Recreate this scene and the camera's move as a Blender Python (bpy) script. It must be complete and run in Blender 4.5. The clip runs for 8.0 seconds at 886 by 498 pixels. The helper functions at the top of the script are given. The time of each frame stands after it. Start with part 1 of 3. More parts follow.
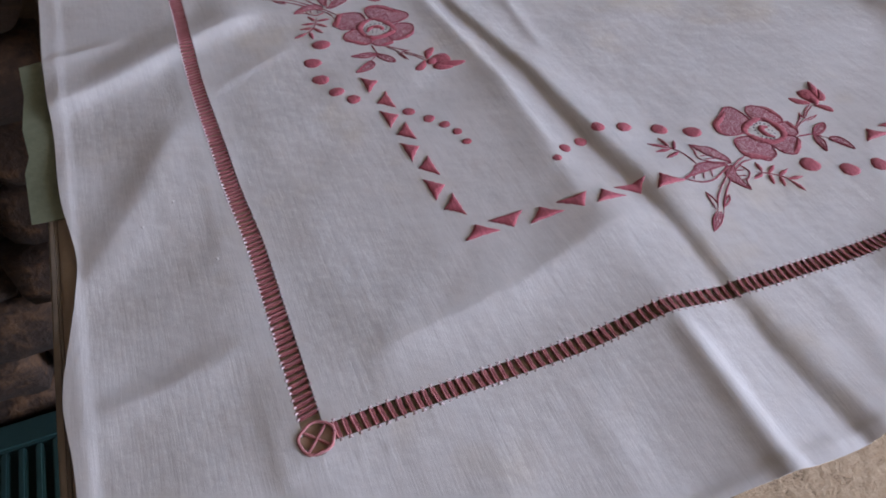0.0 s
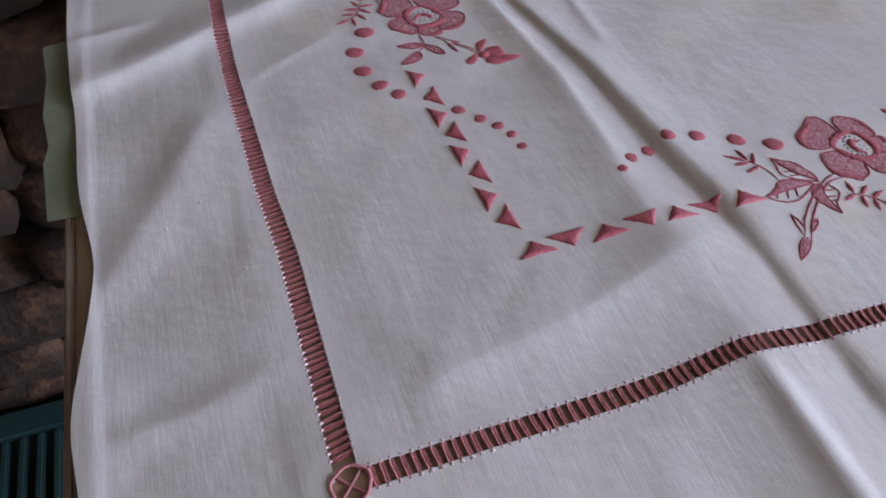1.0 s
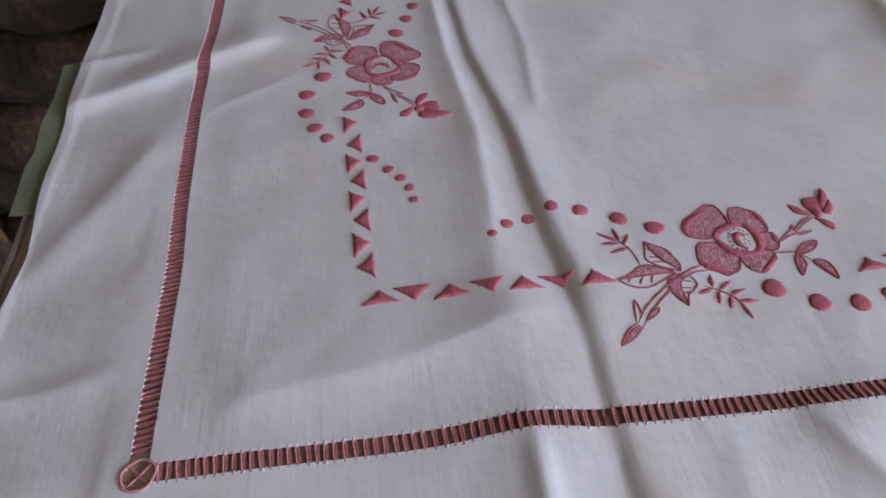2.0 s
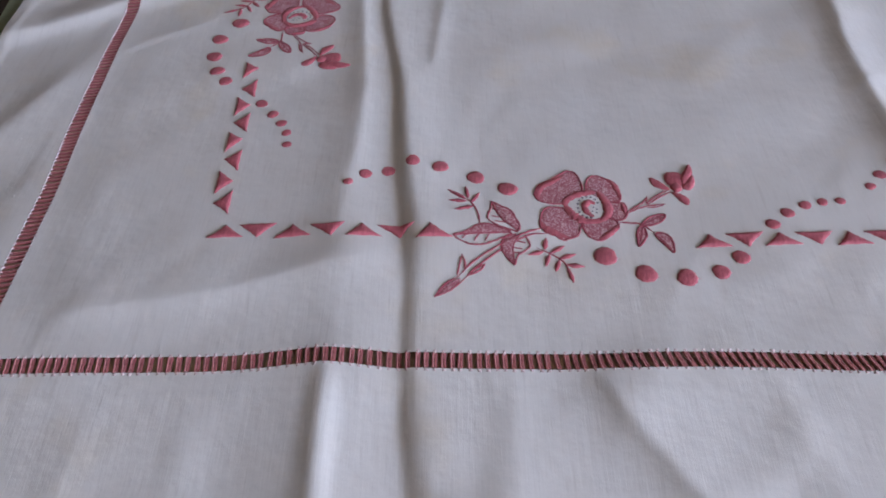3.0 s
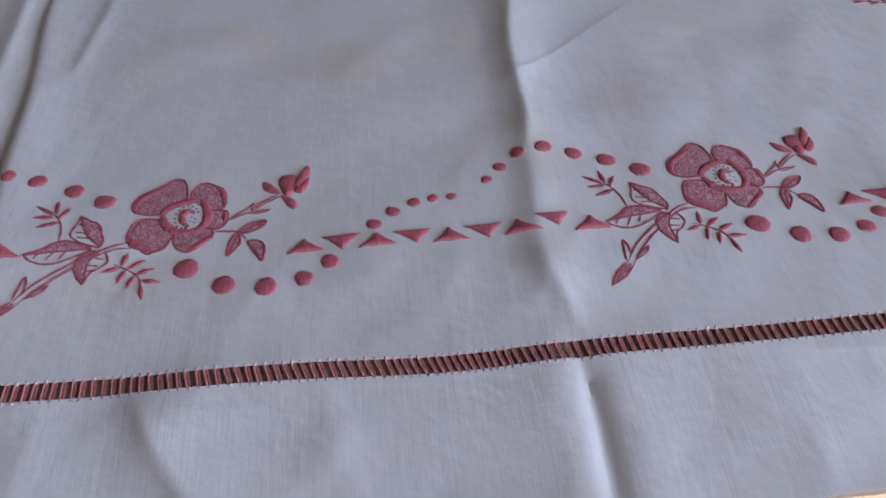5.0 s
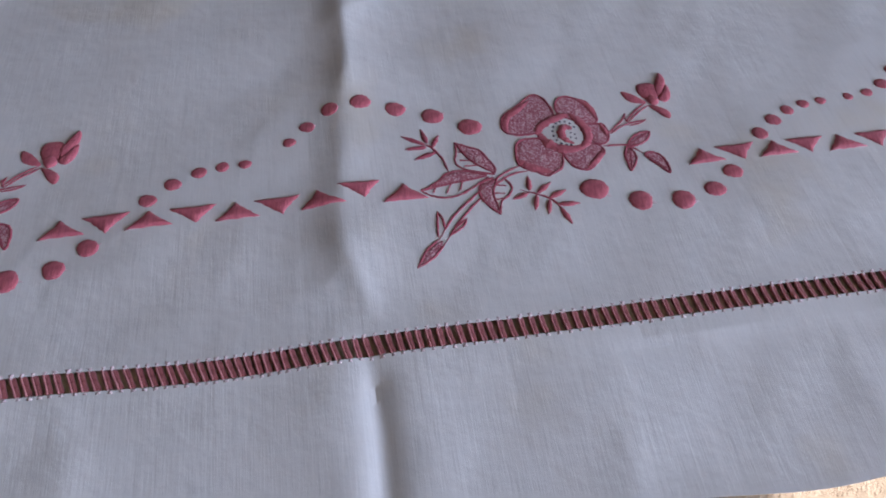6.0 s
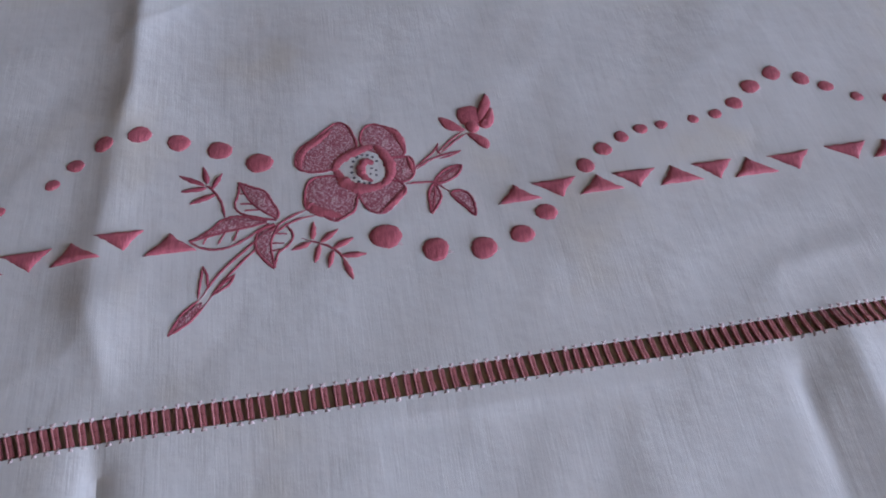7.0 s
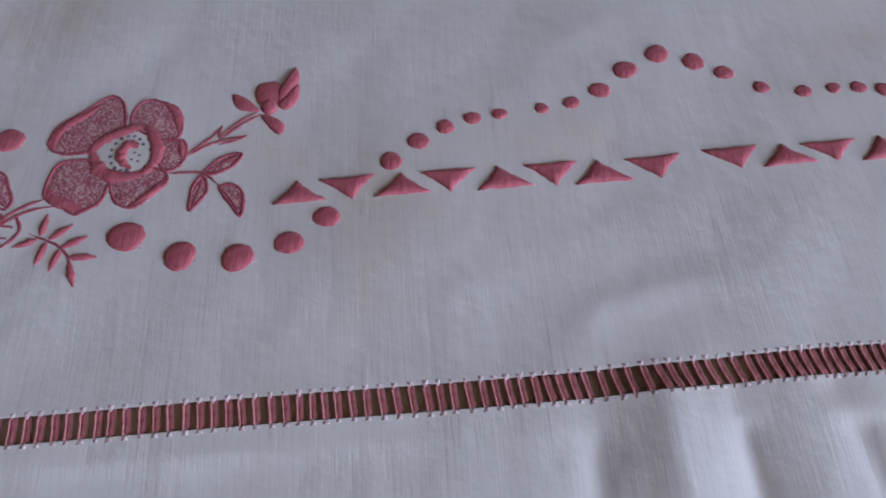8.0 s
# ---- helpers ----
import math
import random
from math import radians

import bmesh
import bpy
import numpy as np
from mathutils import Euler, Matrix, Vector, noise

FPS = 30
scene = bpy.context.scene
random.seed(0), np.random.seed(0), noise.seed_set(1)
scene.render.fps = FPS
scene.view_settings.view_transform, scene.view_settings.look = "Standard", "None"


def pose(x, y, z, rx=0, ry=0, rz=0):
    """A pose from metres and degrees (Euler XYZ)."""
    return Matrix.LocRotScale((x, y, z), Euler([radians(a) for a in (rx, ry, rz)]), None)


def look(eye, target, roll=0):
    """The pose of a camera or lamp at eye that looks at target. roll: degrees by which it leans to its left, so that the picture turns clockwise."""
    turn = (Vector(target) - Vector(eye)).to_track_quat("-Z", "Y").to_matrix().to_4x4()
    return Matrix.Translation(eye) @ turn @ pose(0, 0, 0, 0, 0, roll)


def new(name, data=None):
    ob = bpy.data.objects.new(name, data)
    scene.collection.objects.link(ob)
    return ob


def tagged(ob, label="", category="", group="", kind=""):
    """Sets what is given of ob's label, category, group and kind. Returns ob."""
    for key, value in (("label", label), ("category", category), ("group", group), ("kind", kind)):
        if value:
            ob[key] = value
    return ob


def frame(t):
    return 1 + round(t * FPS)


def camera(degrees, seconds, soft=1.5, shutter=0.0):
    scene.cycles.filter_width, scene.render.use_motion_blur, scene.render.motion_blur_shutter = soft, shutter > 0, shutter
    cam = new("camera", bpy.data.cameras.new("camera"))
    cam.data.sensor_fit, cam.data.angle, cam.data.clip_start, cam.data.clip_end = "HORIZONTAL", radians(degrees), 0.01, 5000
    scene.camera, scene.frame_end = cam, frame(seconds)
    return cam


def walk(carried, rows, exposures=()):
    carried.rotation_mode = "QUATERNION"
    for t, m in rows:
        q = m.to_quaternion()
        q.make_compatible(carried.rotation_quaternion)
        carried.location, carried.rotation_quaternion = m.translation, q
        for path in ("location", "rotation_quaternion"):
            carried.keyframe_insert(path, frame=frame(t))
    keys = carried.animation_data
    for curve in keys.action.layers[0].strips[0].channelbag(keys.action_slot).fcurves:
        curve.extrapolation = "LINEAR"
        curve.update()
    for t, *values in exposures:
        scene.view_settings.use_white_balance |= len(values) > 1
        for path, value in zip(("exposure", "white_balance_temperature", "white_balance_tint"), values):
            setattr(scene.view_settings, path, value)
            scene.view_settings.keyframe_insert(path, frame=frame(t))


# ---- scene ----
cam = camera(64.87, 8.0, soft=1.9)
PATH = [
    (0, (-0.0076, -0.1308, 0.9840), (0.5327, 1.1027, -0.4946), 1.84),
    (0.5, (-0.0134, -0.1075, 0.9711), (0.5125, 1.0888, -0.5429), 1.87),
    (1, (-0.0067, -0.0977, 0.9684), (0.4609, 1.1323, -0.5377), 2.10),
    (1.5, (0.0380, -0.1115, 0.9897), (0.3256, 1.1828, -0.5076), -0.18),
    (2, (0.1083, -0.1302, 1.0054), (0.2337, 1.1891, -0.4925), -1.66),
    (2.2, (0.1374, -0.1354, 1.0060), (0.2019, 1.1815, -0.4979), -2.73),
    (3.5, (0.2438, -0.1593, 1.0025), (0.1853, 1.0945, -0.5547), -1.95),
    (4, (0.2900, -0.1622, 1.0035), (0.2145, 1.0999, -0.5462), -2.91),
    (4.5, (0.3249, -0.1573, 0.9956), (0.3117, 1.1310, -0.5341), -2.94),
    (5, (0.3702, -0.1471, 0.9875), (0.4972, 1.1316, -0.5451), 0.11),
    (5.2, (0.3909, -0.1466, 0.9803), (0.5436, 1.1456, -0.5385), 0.15),
    (6.3, (0.4555, -0.1029, 0.9643), (0.6904, 0.9432, -0.7240), 4.10),
    (6.5, (0.4684, -0.0974, 0.9641), (0.7068, 0.9269, -0.7370), 4.30),
    (7, (0.5300, -0.0838, 0.9635), (0.7258, 0.9375, -0.7449), 2.13),
    (7.5, (0.5846, -0.0754, 0.9560), (0.6983, 0.9306, -0.7689), -0.44),
    (8, (0.6283, -0.0590, 0.9287), (0.6385, 0.9120, -0.8198), -3.52),
]
walk(cam, [(t, look(eye, target, roll)) for t, eye, target, roll in PATH],
     [(0, 1.33, 6000, 22.5), (3.5, 1.32, 5930, 19.5), (4.25, 1.14, 5790, 19.5), (5, 1.03, 5660, 19.5), (6.5, 0.87, 5640, 19.5), (8, 0.8, 5780, 20.5)])


def smooth(a, b, v):
    k = np.clip((np.asarray(v, float) - a) / (b - a), 0, 1)
    return k * k * (3 - 2 * k)


def bump(v, middle, spread):
    return np.exp(-((np.asarray(v, float) - middle) / spread) ** 2)


# ---- world, sun and lamps ----
world = bpy.data.worlds.new("world")
scene.world = world
world.use_nodes = True
wn = world.node_tree.nodes
sky = wn.new("ShaderNodeTexSky")
sky.sky_type, sky.sun_disc = "NISHITA", False
sky.sun_elevation, sky.sun_rotation = radians(43.4), radians(119)
world.node_tree.links.new(sky.outputs[0], wn["Background"].inputs[0])
wn["Background"].inputs[1].default_value = 0.12

sun_data = bpy.data.lights.new("sun", "SUN")
sun_data.energy, sun_data.angle, sun_data.color = 5.0, radians(0.53), (1.0, 0.93, 0.82)
sun = new("sun", sun_data)
sun.matrix_world = look((10, -5.5, 10.8), (0, 0, 0))

# area lamp standing for daylight through a doorway out of view
door_data = bpy.data.lights.new("doorway_daylight", "AREA")
door_data.shape, door_data.size, door_data.size_y = "RECTANGLE", 1.6, 2.2
door_data.energy, door_data.color = 94, (0.78, 0.88, 1.0)
door_light = new("doorway_daylight", door_data)
door_light.matrix_world = look((2.87, -1.6, 1.25), (0, -1.6, 1.25))


# ---- materials ----
class Nodes:
    """A node material in the making."""

    def __init__(self, name):
        self.mat = bpy.data.materials.new(name)
        self.mat.use_nodes = True
        self.tree = self.mat.node_tree
        self.bsdf = self.tree.nodes["Principled BSDF"]
        self.coords = self.add("ShaderNodeTexCoord")

    def add(self, kind, **props):
        node = self.tree.nodes.new(kind)
        for key, value in props.items():
            if key == "operation":
                node.operation = value
            elif key == "blend":
                node.data_type, node.blend_type = "RGBA", value
        return node

    def link(self, a, b):
        self.tree.links.new(a, b)

    def mapped(self, space="Object", scale=(1, 1, 1), turn=0.0):
        m = self.add("ShaderNodeMapping")
        m.inputs["Scale"].default_value = scale
        m.inputs["Rotation"].default_value = (0, 0, turn)
        self.link(self.coords.outputs[space], m.inputs["Vector"])
        return m.outputs["Vector"]

    def noise(self, scale, detail=4.0, rough=0.55, vector=None):
        n = self.add("ShaderNodeTexNoise")
        n.inputs["Scale"].default_value, n.inputs["Detail"].default_value = scale, detail
        n.inputs["Roughness"].default_value = rough
        self.link(vector or self.coords.outputs["Object"], n.inputs["Vector"])
        return n.outputs["Fac"]

    def ramp(self, value, stops):
        r = self.add("ShaderNodeValToRGB")
        while len(r.color_ramp.elements) < len(stops):
            r.color_ramp.elements.new(0.5)
        for e, (at, colour) in zip(r.color_ramp.elements, stops):
            e.position, e.color = at, (*colour, 1)
        self.link(value, r.inputs["Fac"])
        return r.outputs["Color"]

    def mix(self, blend, fac, a, b):
        m = self.add("ShaderNodeMix", blend=blend)
        fs = [s for s in m.inputs if s.name == "Factor" and s.type == "VALUE"][0]
        ca = [s for s in m.inputs if s.name == "A" and s.type == "RGBA"][0]
        cb = [s for s in m.inputs if s.name == "B" and s.type == "RGBA"][0]
        for socket, value in ((fs, fac), (ca, a), (cb, b)):
            if isinstance(value, (int, float)):
                socket.default_value = value
            elif isinstance(value, tuple):
                socket.default_value = (*value, 1)
            else:
                self.link(value, socket)
        return [s for s in m.outputs if s.type == "RGBA"][0]

    def math(self, operation, a, b):
        m = self.add("ShaderNodeMath", operation=operation)
        for socket, value in zip(m.inputs, (a, b)):
            if isinstance(value, (int, float)):
                socket.default_value = value
            else:
                self.link(value, socket)
        return m.outputs[0]

    def relief(self, value, metres, strength=1.0):
        b = self.add("ShaderNodeBump")
        b.inputs["Strength"].default_value, b.inputs["Distance"].default_value = strength, metres
        self.link(value, b.inputs["Height"])
        old = self.bsdf.inputs["Normal"]
        if old.is_linked:
            self.link(old.links[0].from_socket, b.inputs["Normal"])
        self.link(b.outputs["Normal"], old)

    def colour(self, value):
        if isinstance(value, tuple):
            self.bsdf.inputs["Base Color"].default_value = (*value, 1)
        else:
            self.link(value, self.bsdf.inputs["Base Color"])

    def surface(self, rough, sheen=0.0, specular=0.5):
        self.bsdf.inputs["Roughness"].default_value = rough
        self.bsdf.inputs["Sheen Weight"].default_value = sheen
        self.bsdf.inputs["Specular IOR Level"].default_value = specular
        return self.mat


def linen():
    n = Nodes("white_linen")
    warp_threads = n.noise(1.0, 3, 0.6, n.mapped(scale=(1500, 75, 75)))
    weft_threads = n.noise(1.0, 3, 0.6, n.mapped(scale=(120, 1700, 120)))
    slub = n.noise(1.0, 2, 0.5, n.mapped(scale=(620, 46, 46)))
    streak = n.noise(1.0, 3, 0.55, n.mapped(scale=(210, 9, 9)))
    stain = n.noise(13, 3, 0.6)
    base = n.ramp(stain, [(0.35, (0.74, 0.73, 0.72)), (0.58, (0.73, 0.71, 0.69)), (0.76, (0.72, 0.66, 0.57))])
    specks = n.noise(95, 4, 0.7)
    spotted = n.mix("MIX", n.ramp(specks, [(0.71, (0, 0, 0)), (0.82, (0.6, 0.6, 0.6))]), base, (0.62, 0.55, 0.44))
    thread = n.math("ADD", n.math("MULTIPLY", warp_threads, 1.3), n.math("MULTIPLY", weft_threads, 0.28))
    shade = n.ramp(n.math("MULTIPLY", thread, 0.62), [(0.34, (0.945, 0.945, 0.945)), (0.62, (1, 1, 1))])
    bands = n.ramp(n.math("ADD", n.math("MULTIPLY", slub, 0.6), n.math("MULTIPLY", streak, 0.4)), [(0.30, (0.88, 0.87, 0.86)), (0.42, (0.98, 0.98, 0.98)), (0.68, (1, 1, 1))])
    n.colour(n.mix("MULTIPLY", 0.8, n.mix("MULTIPLY", 0.7, spotted, shade), bands))
    n.relief(thread, 0.00013, 0.45)
    n.relief(slub, 0.00013, 0.4)
    n.relief(streak, 0.0005, 0.3)
    n.relief(n.noise(60, 4, 0.55), 0.0014, 0.4)
    n.relief(n.noise(28, 3, 0.5), 0.0045, 0.36)
    return n.surface(0.85, 0.1, 0.2)


def satin(name, colour, dark, along=(2600, 260), turn=0.0):
    """Satin-stitched cotton floss, its strands lying side by side."""
    n = Nodes(name)
    strands = n.noise(1.0, 2, 0.5, n.mapped(scale=(along[0], along[1], 400), turn=turn))
    blotch = n.noise(330, 3)
    tone = n.mix("MIX", n.ramp(strands, [(0.32, (0, 0, 0)), (0.66, (1, 1, 1))]), dark, colour)
    n.colour(n.mix("MULTIPLY", 0.55, tone, n.ramp(blotch, [(0.3, (0.74, 0.68, 0.69)), (0.65, (1.1, 1.1, 1.1))])))
    n.relief(strands, 0.0003, 0.6)
    n.relief(n.noise(520, 4, 0.65), 0.0007, 0.65)
    return n.surface(0.62, 0.12, 0.3)


def seeded():
    """Seed stitches of pink floss on white linen."""
    n = Nodes("seed_stitched_linen")
    grains = n.noise(1400, 2, 0.6)
    patch = n.noise(160, 2)
    mask = n.math("ADD", grains, n.math("MULTIPLY", n.math("SUBTRACT", patch, 0.5), 0.16))
    n.colour(n.ramp(mask, [(0.40, (0.36, 0.085, 0.12)), (0.51, (0.49, 0.19, 0.23)), (0.64, (0.68, 0.47, 0.49))]))
    n.relief(grains, 0.0007, 0.9)
    return n.surface(0.75, 0.1, 0.3)


def mottled(name, stops, scale, rough, depth, fine=180.0, fine_depth=0.0005):
    n = Nodes(name)
    big = n.noise(scale, 6, 0.62)
    small = n.noise(fine, 4, 0.6)
    tone = n.ramp(n.math("ADD", n.math("MULTIPLY", big, 0.7), n.math("MULTIPLY", small, 0.3)), stops)
    info = n.add("ShaderNodeObjectInfo")
    vary = n.ramp(info.outputs["Random"], [(0.0, (0.6, 0.58, 0.56)), (0.5, (0.95, 0.9, 0.85)), (1.0, (1.25, 1.12, 0.95))])
    n.colour(n.mix("MULTIPLY", 0.7, tone, vary))
    n.relief(big, depth, 0.8)
    n.relief(small, fine_depth, 0.8)
    return n.surface(rough)


LINEN = linen()
PINK = satin("pink_satin_stitch", (0.55, 0.145, 0.18), (0.42, 0.095, 0.125))
PINK_ACROSS = satin("pink_satin_stitch_across", (0.55, 0.145, 0.18), (0.42, 0.095, 0.125), turn=1.2)
CORD = satin("pink_cord_stitch", (0.43, 0.095, 0.135), (0.30, 0.055, 0.08), (1700, 900), 0.7)
# thread bars: shaded side painted deep red, lit side painted paler pink
THREAD = satin("pink_thread_and_lit_bar_edge", (0.62, 0.28, 0.28), (0.49, 0.18, 0.19), (700, 2600))
BAR_SHADE = satin("thread_bar_shade", (0.36, 0.115, 0.115), (0.26, 0.07, 0.075), (2200, 500))
SEED = seeded()
WHITE = satin("hem_thread_and_highlight", (0.73, 0.61, 0.62), (0.64, 0.48, 0.50), (1500, 1500))
# eyelet holes are raised pads, their shade painted dark grey
HOLE = mottled("eyelet_hole_shade", [(0.3, (0.10, 0.10, 0.13)), (0.7, (0.2, 0.19, 0.23))], 300, 0.9, 0.0002)
BOARD = mottled("beige_hardboard", [(0.32, (0.40, 0.24, 0.20)), (0.47, (0.40, 0.30, 0.22)), (0.62, (0.40, 0.35, 0.25))], 26, 0.8, 0.0004)
# darker copies of BOARD: the shade beside the cloth is in the colour
BOARD_EDGE = mottled("shaded_board_edge", [(0.3, (0.21, 0.175, 0.135)), (0.7, (0.30, 0.255, 0.20))], 60, 0.8, 0.0003)
TABLETOP = mottled("shaded_hardboard", [(0.3, (0.23, 0.19, 0.15)), (0.7, (0.33, 0.28, 0.22))], 26, 0.8, 0.0004)
GREEN = mottled("pale_green_paper", [(0.3, (0.15, 0.18, 0.12)), (0.7, (0.24, 0.285, 0.20))], 40, 0.8, 0.0003)
# brown stone, lowered in colour to carry the shade beside the table
STONE = mottled("shaded_brown_rubble_stone", [(0.28, (0.008, 0.005, 0.003)), (0.5, (0.026, 0.013, 0.006)), (0.74, (0.14, 0.072, 0.030))], 16, 0.85, 0.012, 120, 0.002)
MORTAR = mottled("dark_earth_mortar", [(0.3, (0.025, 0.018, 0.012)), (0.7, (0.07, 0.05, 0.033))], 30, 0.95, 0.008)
FLOORING = mottled("tan_pitted_stone", [(0.34, (0.09, 0.065, 0.04)), (0.42, (0.33, 0.26, 0.18)), (0.7, (0.46, 0.38, 0.28))], 70, 0.9, 0.008, 260, 0.002)
# for the unseen walls, dark so that little light bounces back
PLASTER = mottled("unseen_wall_plaster", [(0.3, (0.20, 0.165, 0.125)), (0.7, (0.30, 0.255, 0.20))], 3, 0.9, 0.003)
TEAL = mottled("teal_plastic", [(0.3, (0.010, 0.034, 0.034)), (0.7, (0.018, 0.055, 0.055))], 8, 0.5, 0.0003)
WOOD = mottled("pale_raw_wood", [(0.3, (0.30, 0.22, 0.13)), (0.7, (0.45, 0.35, 0.22))], 12, 0.7, 0.0006)


# ---- building helpers (plans in millimetres) ----
ORIGIN = {}


def part(name, verts, faces, material, parent, label="", kind="", flat=False):
    """One mesh under a thing or a part; verts in metres, in the world."""
    v = np.asarray(verts, float)
    mid = (v.min(axis=0) + v.max(axis=0)) / 2
    mesh = bpy.data.meshes.new(name)
    mesh.from_pydata((v - mid).tolist(), [], faces)
    mesh.materials.append(material)
    if not flat:
        mesh.polygons.foreach_set("use_smooth", [True] * len(mesh.polygons))
    mesh.update()
    ob = new(name, mesh)
    base = Vector((0, 0, 0))
    if parent:
        ob.parent = parent
        base = ORIGIN[parent]
    ORIGIN[ob] = Vector(mid)
    ob.location = Vector(mid) - base
    return tagged(ob, label, kind=kind)


def thing(name, x, y, z, label, category, group=""):
    ob = new(name)
    ob.location = (x, y, z)
    ob.empty_display_size = 0.02
    ORIGIN[ob] = Vector((x, y, z))
    return tagged(ob, label, category, group)


def block(name, lo, hi, material, parent=None, label="", kind="", edge=0.002):
    bm = bmesh.new()
    bmesh.ops.create_cube(bm, size=1)
    for v in bm.verts:
        v.co = [lo[i] + (v.co[i] + 0.5) * (hi[i] - lo[i]) for i in range(3)]
    if edge:
        bmesh.ops.bevel(bm, geom=bm.edges[:], offset=edge, segments=2, affect="EDGES")
    bm.verts.index_update()
    verts, faces = [v.co[:] for v in bm.verts], [[v.index for v in f.verts] for f in bm.faces]
    bm.free()
    return part(name, verts, faces, material, parent, label, kind, flat=True)


# ---- the shape of the cloth ----
TABLE = 0.7444
SIDE = 1424.0

# crease lines: x, y to x, y, height, spread on either side (millimetres), sharpness
CREASES = [
    (204, 420, 199, 190, 1.1, 4, 7, 1.3),
    (478, 470, 448, 256, 4.3, 10, 18, 1.4),
    (450, 270, 438, 112, 4.7, 9, 17, 1.3),
    (437, 128, 434, 18, 2.4, 9, 18, 1.5),
    (437, -3, 441, -85, 2.6, 22, 22, 2.0),
    (437, -3, 441, -85, -4.8, 6, 8, 1.0),
]
CREASES_MORE = [
    (26, 18, 180, 52, 1.9, 24, 11, 1.2),
    (-92, 237, 46, 299, 3.9, 22, 9, 1.7),
    (-80, 90, -16, 205, 1.9, 12, 14, 1.6),
    (264, -6, 309, -82, 4.2, 9, 26, 1.1),
    (430, 163, 535, 244, 0.35, 2, 2, 1.5),
    (431, 42, 441, 3, 1.6, 5, 6, 1.2),
    (660, 16, 730, 27, 0.7, 6, 8, 1.4),
    (-78, 36, -14, 42, 1.5, 7, 8, 1.5),
    (-68, 34, -60, 14, -1.3, 5, 6, 1.3),
    (0, 219, 64, 256, 0.6, 8, 2.5, 1.3),
    (-40, 296, -88, 288, 2.0, 6, 7, 1.5),
    (-86, -84, -9, -11, -0.6, 1.3, 1.3, 1.2),
]
CREASES_HEM = [
    (667, -1, 661, -85, -2.6, 6, 9, 1.0),
    (686, 3, 684, -85, 1.5, 8, 8, 1.7),
    (705, 1, 700, -85, -3.2, 5, 9, 1.0),
    (731, 2, 735, -85, -2.4, 7, 8, 1.0),
    (756, 0, 752, -85, -2.4, 7, 7, 1.1),
    (700, -2, 698, -85, 2.2, 44, 50, 2.0),
    (340, -10, 352, -80, 0.5, 9, 9, 1.7),
    (520, -10, 516, -80, 0.5, 10, 9, 1.7),
    (600, -12, 610, -80, 0.5, 9, 11, 1.7),
    (230, -10, 226, -80, 0.7, 9, 8, 1.7),
    (-40, -20, -28, -80, 1.6, 8, 9, 1.4),
    (60, -14, 52, -80, 0.6, 9, 9, 1.5),
    (100, -14, 108, -80, 0.6, 9, 9, 1.6),
]


def ripple(x, y):
    """Gentle unevenness, made of crossing waves."""
    s = np.sin
    return (0.55 * s(x / 31 + 1.7 * s(y / 47)) * s(y / 39 + 0.8 + s(x / 71))
            + 0.35 * s(x / 17.3 - y / 33 + 2 * s(y / 61)) * s(y / 21 + x / 90 + 1.0)
            + 0.14 * s(x / 8.1 + y / 29 + s(y / 13)) * s(y / 11.7 - x / 40))


def fold(x, y):
    """The pinched fold that runs across the cloth: a valley between a soft crest and a steep one."""
    level = [-90, -72, -31, 6, 37, 72, 117, 181, 253, 430]
    valley = np.interp(y, level, [191, 190, 186, 184.5, 184, 182, 178, 174, 165, 150]) + 0.8 * np.sin(y / 23.0)
    wide_w = np.interp(y, level, [32, 32, 31, 30, 31, 29, 20, 16, 12, 9])
    wide_e = np.interp(y, level, [12, 11, 8, 6, 7.5, 10, 8, 5.5, 5, 5])
    tall_w = np.interp(y, level, [4.4, 4.2, 3.2, 2.2, 2.6, 2.8, 2.9, 2.9, 2.5, 2.0])
    tall_e = np.interp(y, level, [3.4, 3.2, 2.2, 1.5, 2.0, 3.9, 4.0, 3.1, 2.4, 1.8])
    u = x - valley
    w = np.clip(-u / wide_w, 0, 40)
    e = np.clip(u / wide_e, 0, 40)
    k = smooth(60, 120, y)
    inside = np.clip(w, 0, 1)
    west = np.where(w < 1, (1 - k) * (1 - (1 - inside) ** 1.5) + k * inside ** 1.7, np.exp(-((np.maximum(w, 1) - 1) * 1.35) ** 1.6))
    east = np.where(e < 1, 1 - (1 - np.clip(e, 0, 1)) ** 1.7, np.exp(-((np.maximum(e, 1) - 1) / 3.2) ** 1.4))
    return np.where(u < 0, tall_w * west, tall_e * east) * smooth(470, 300, y)


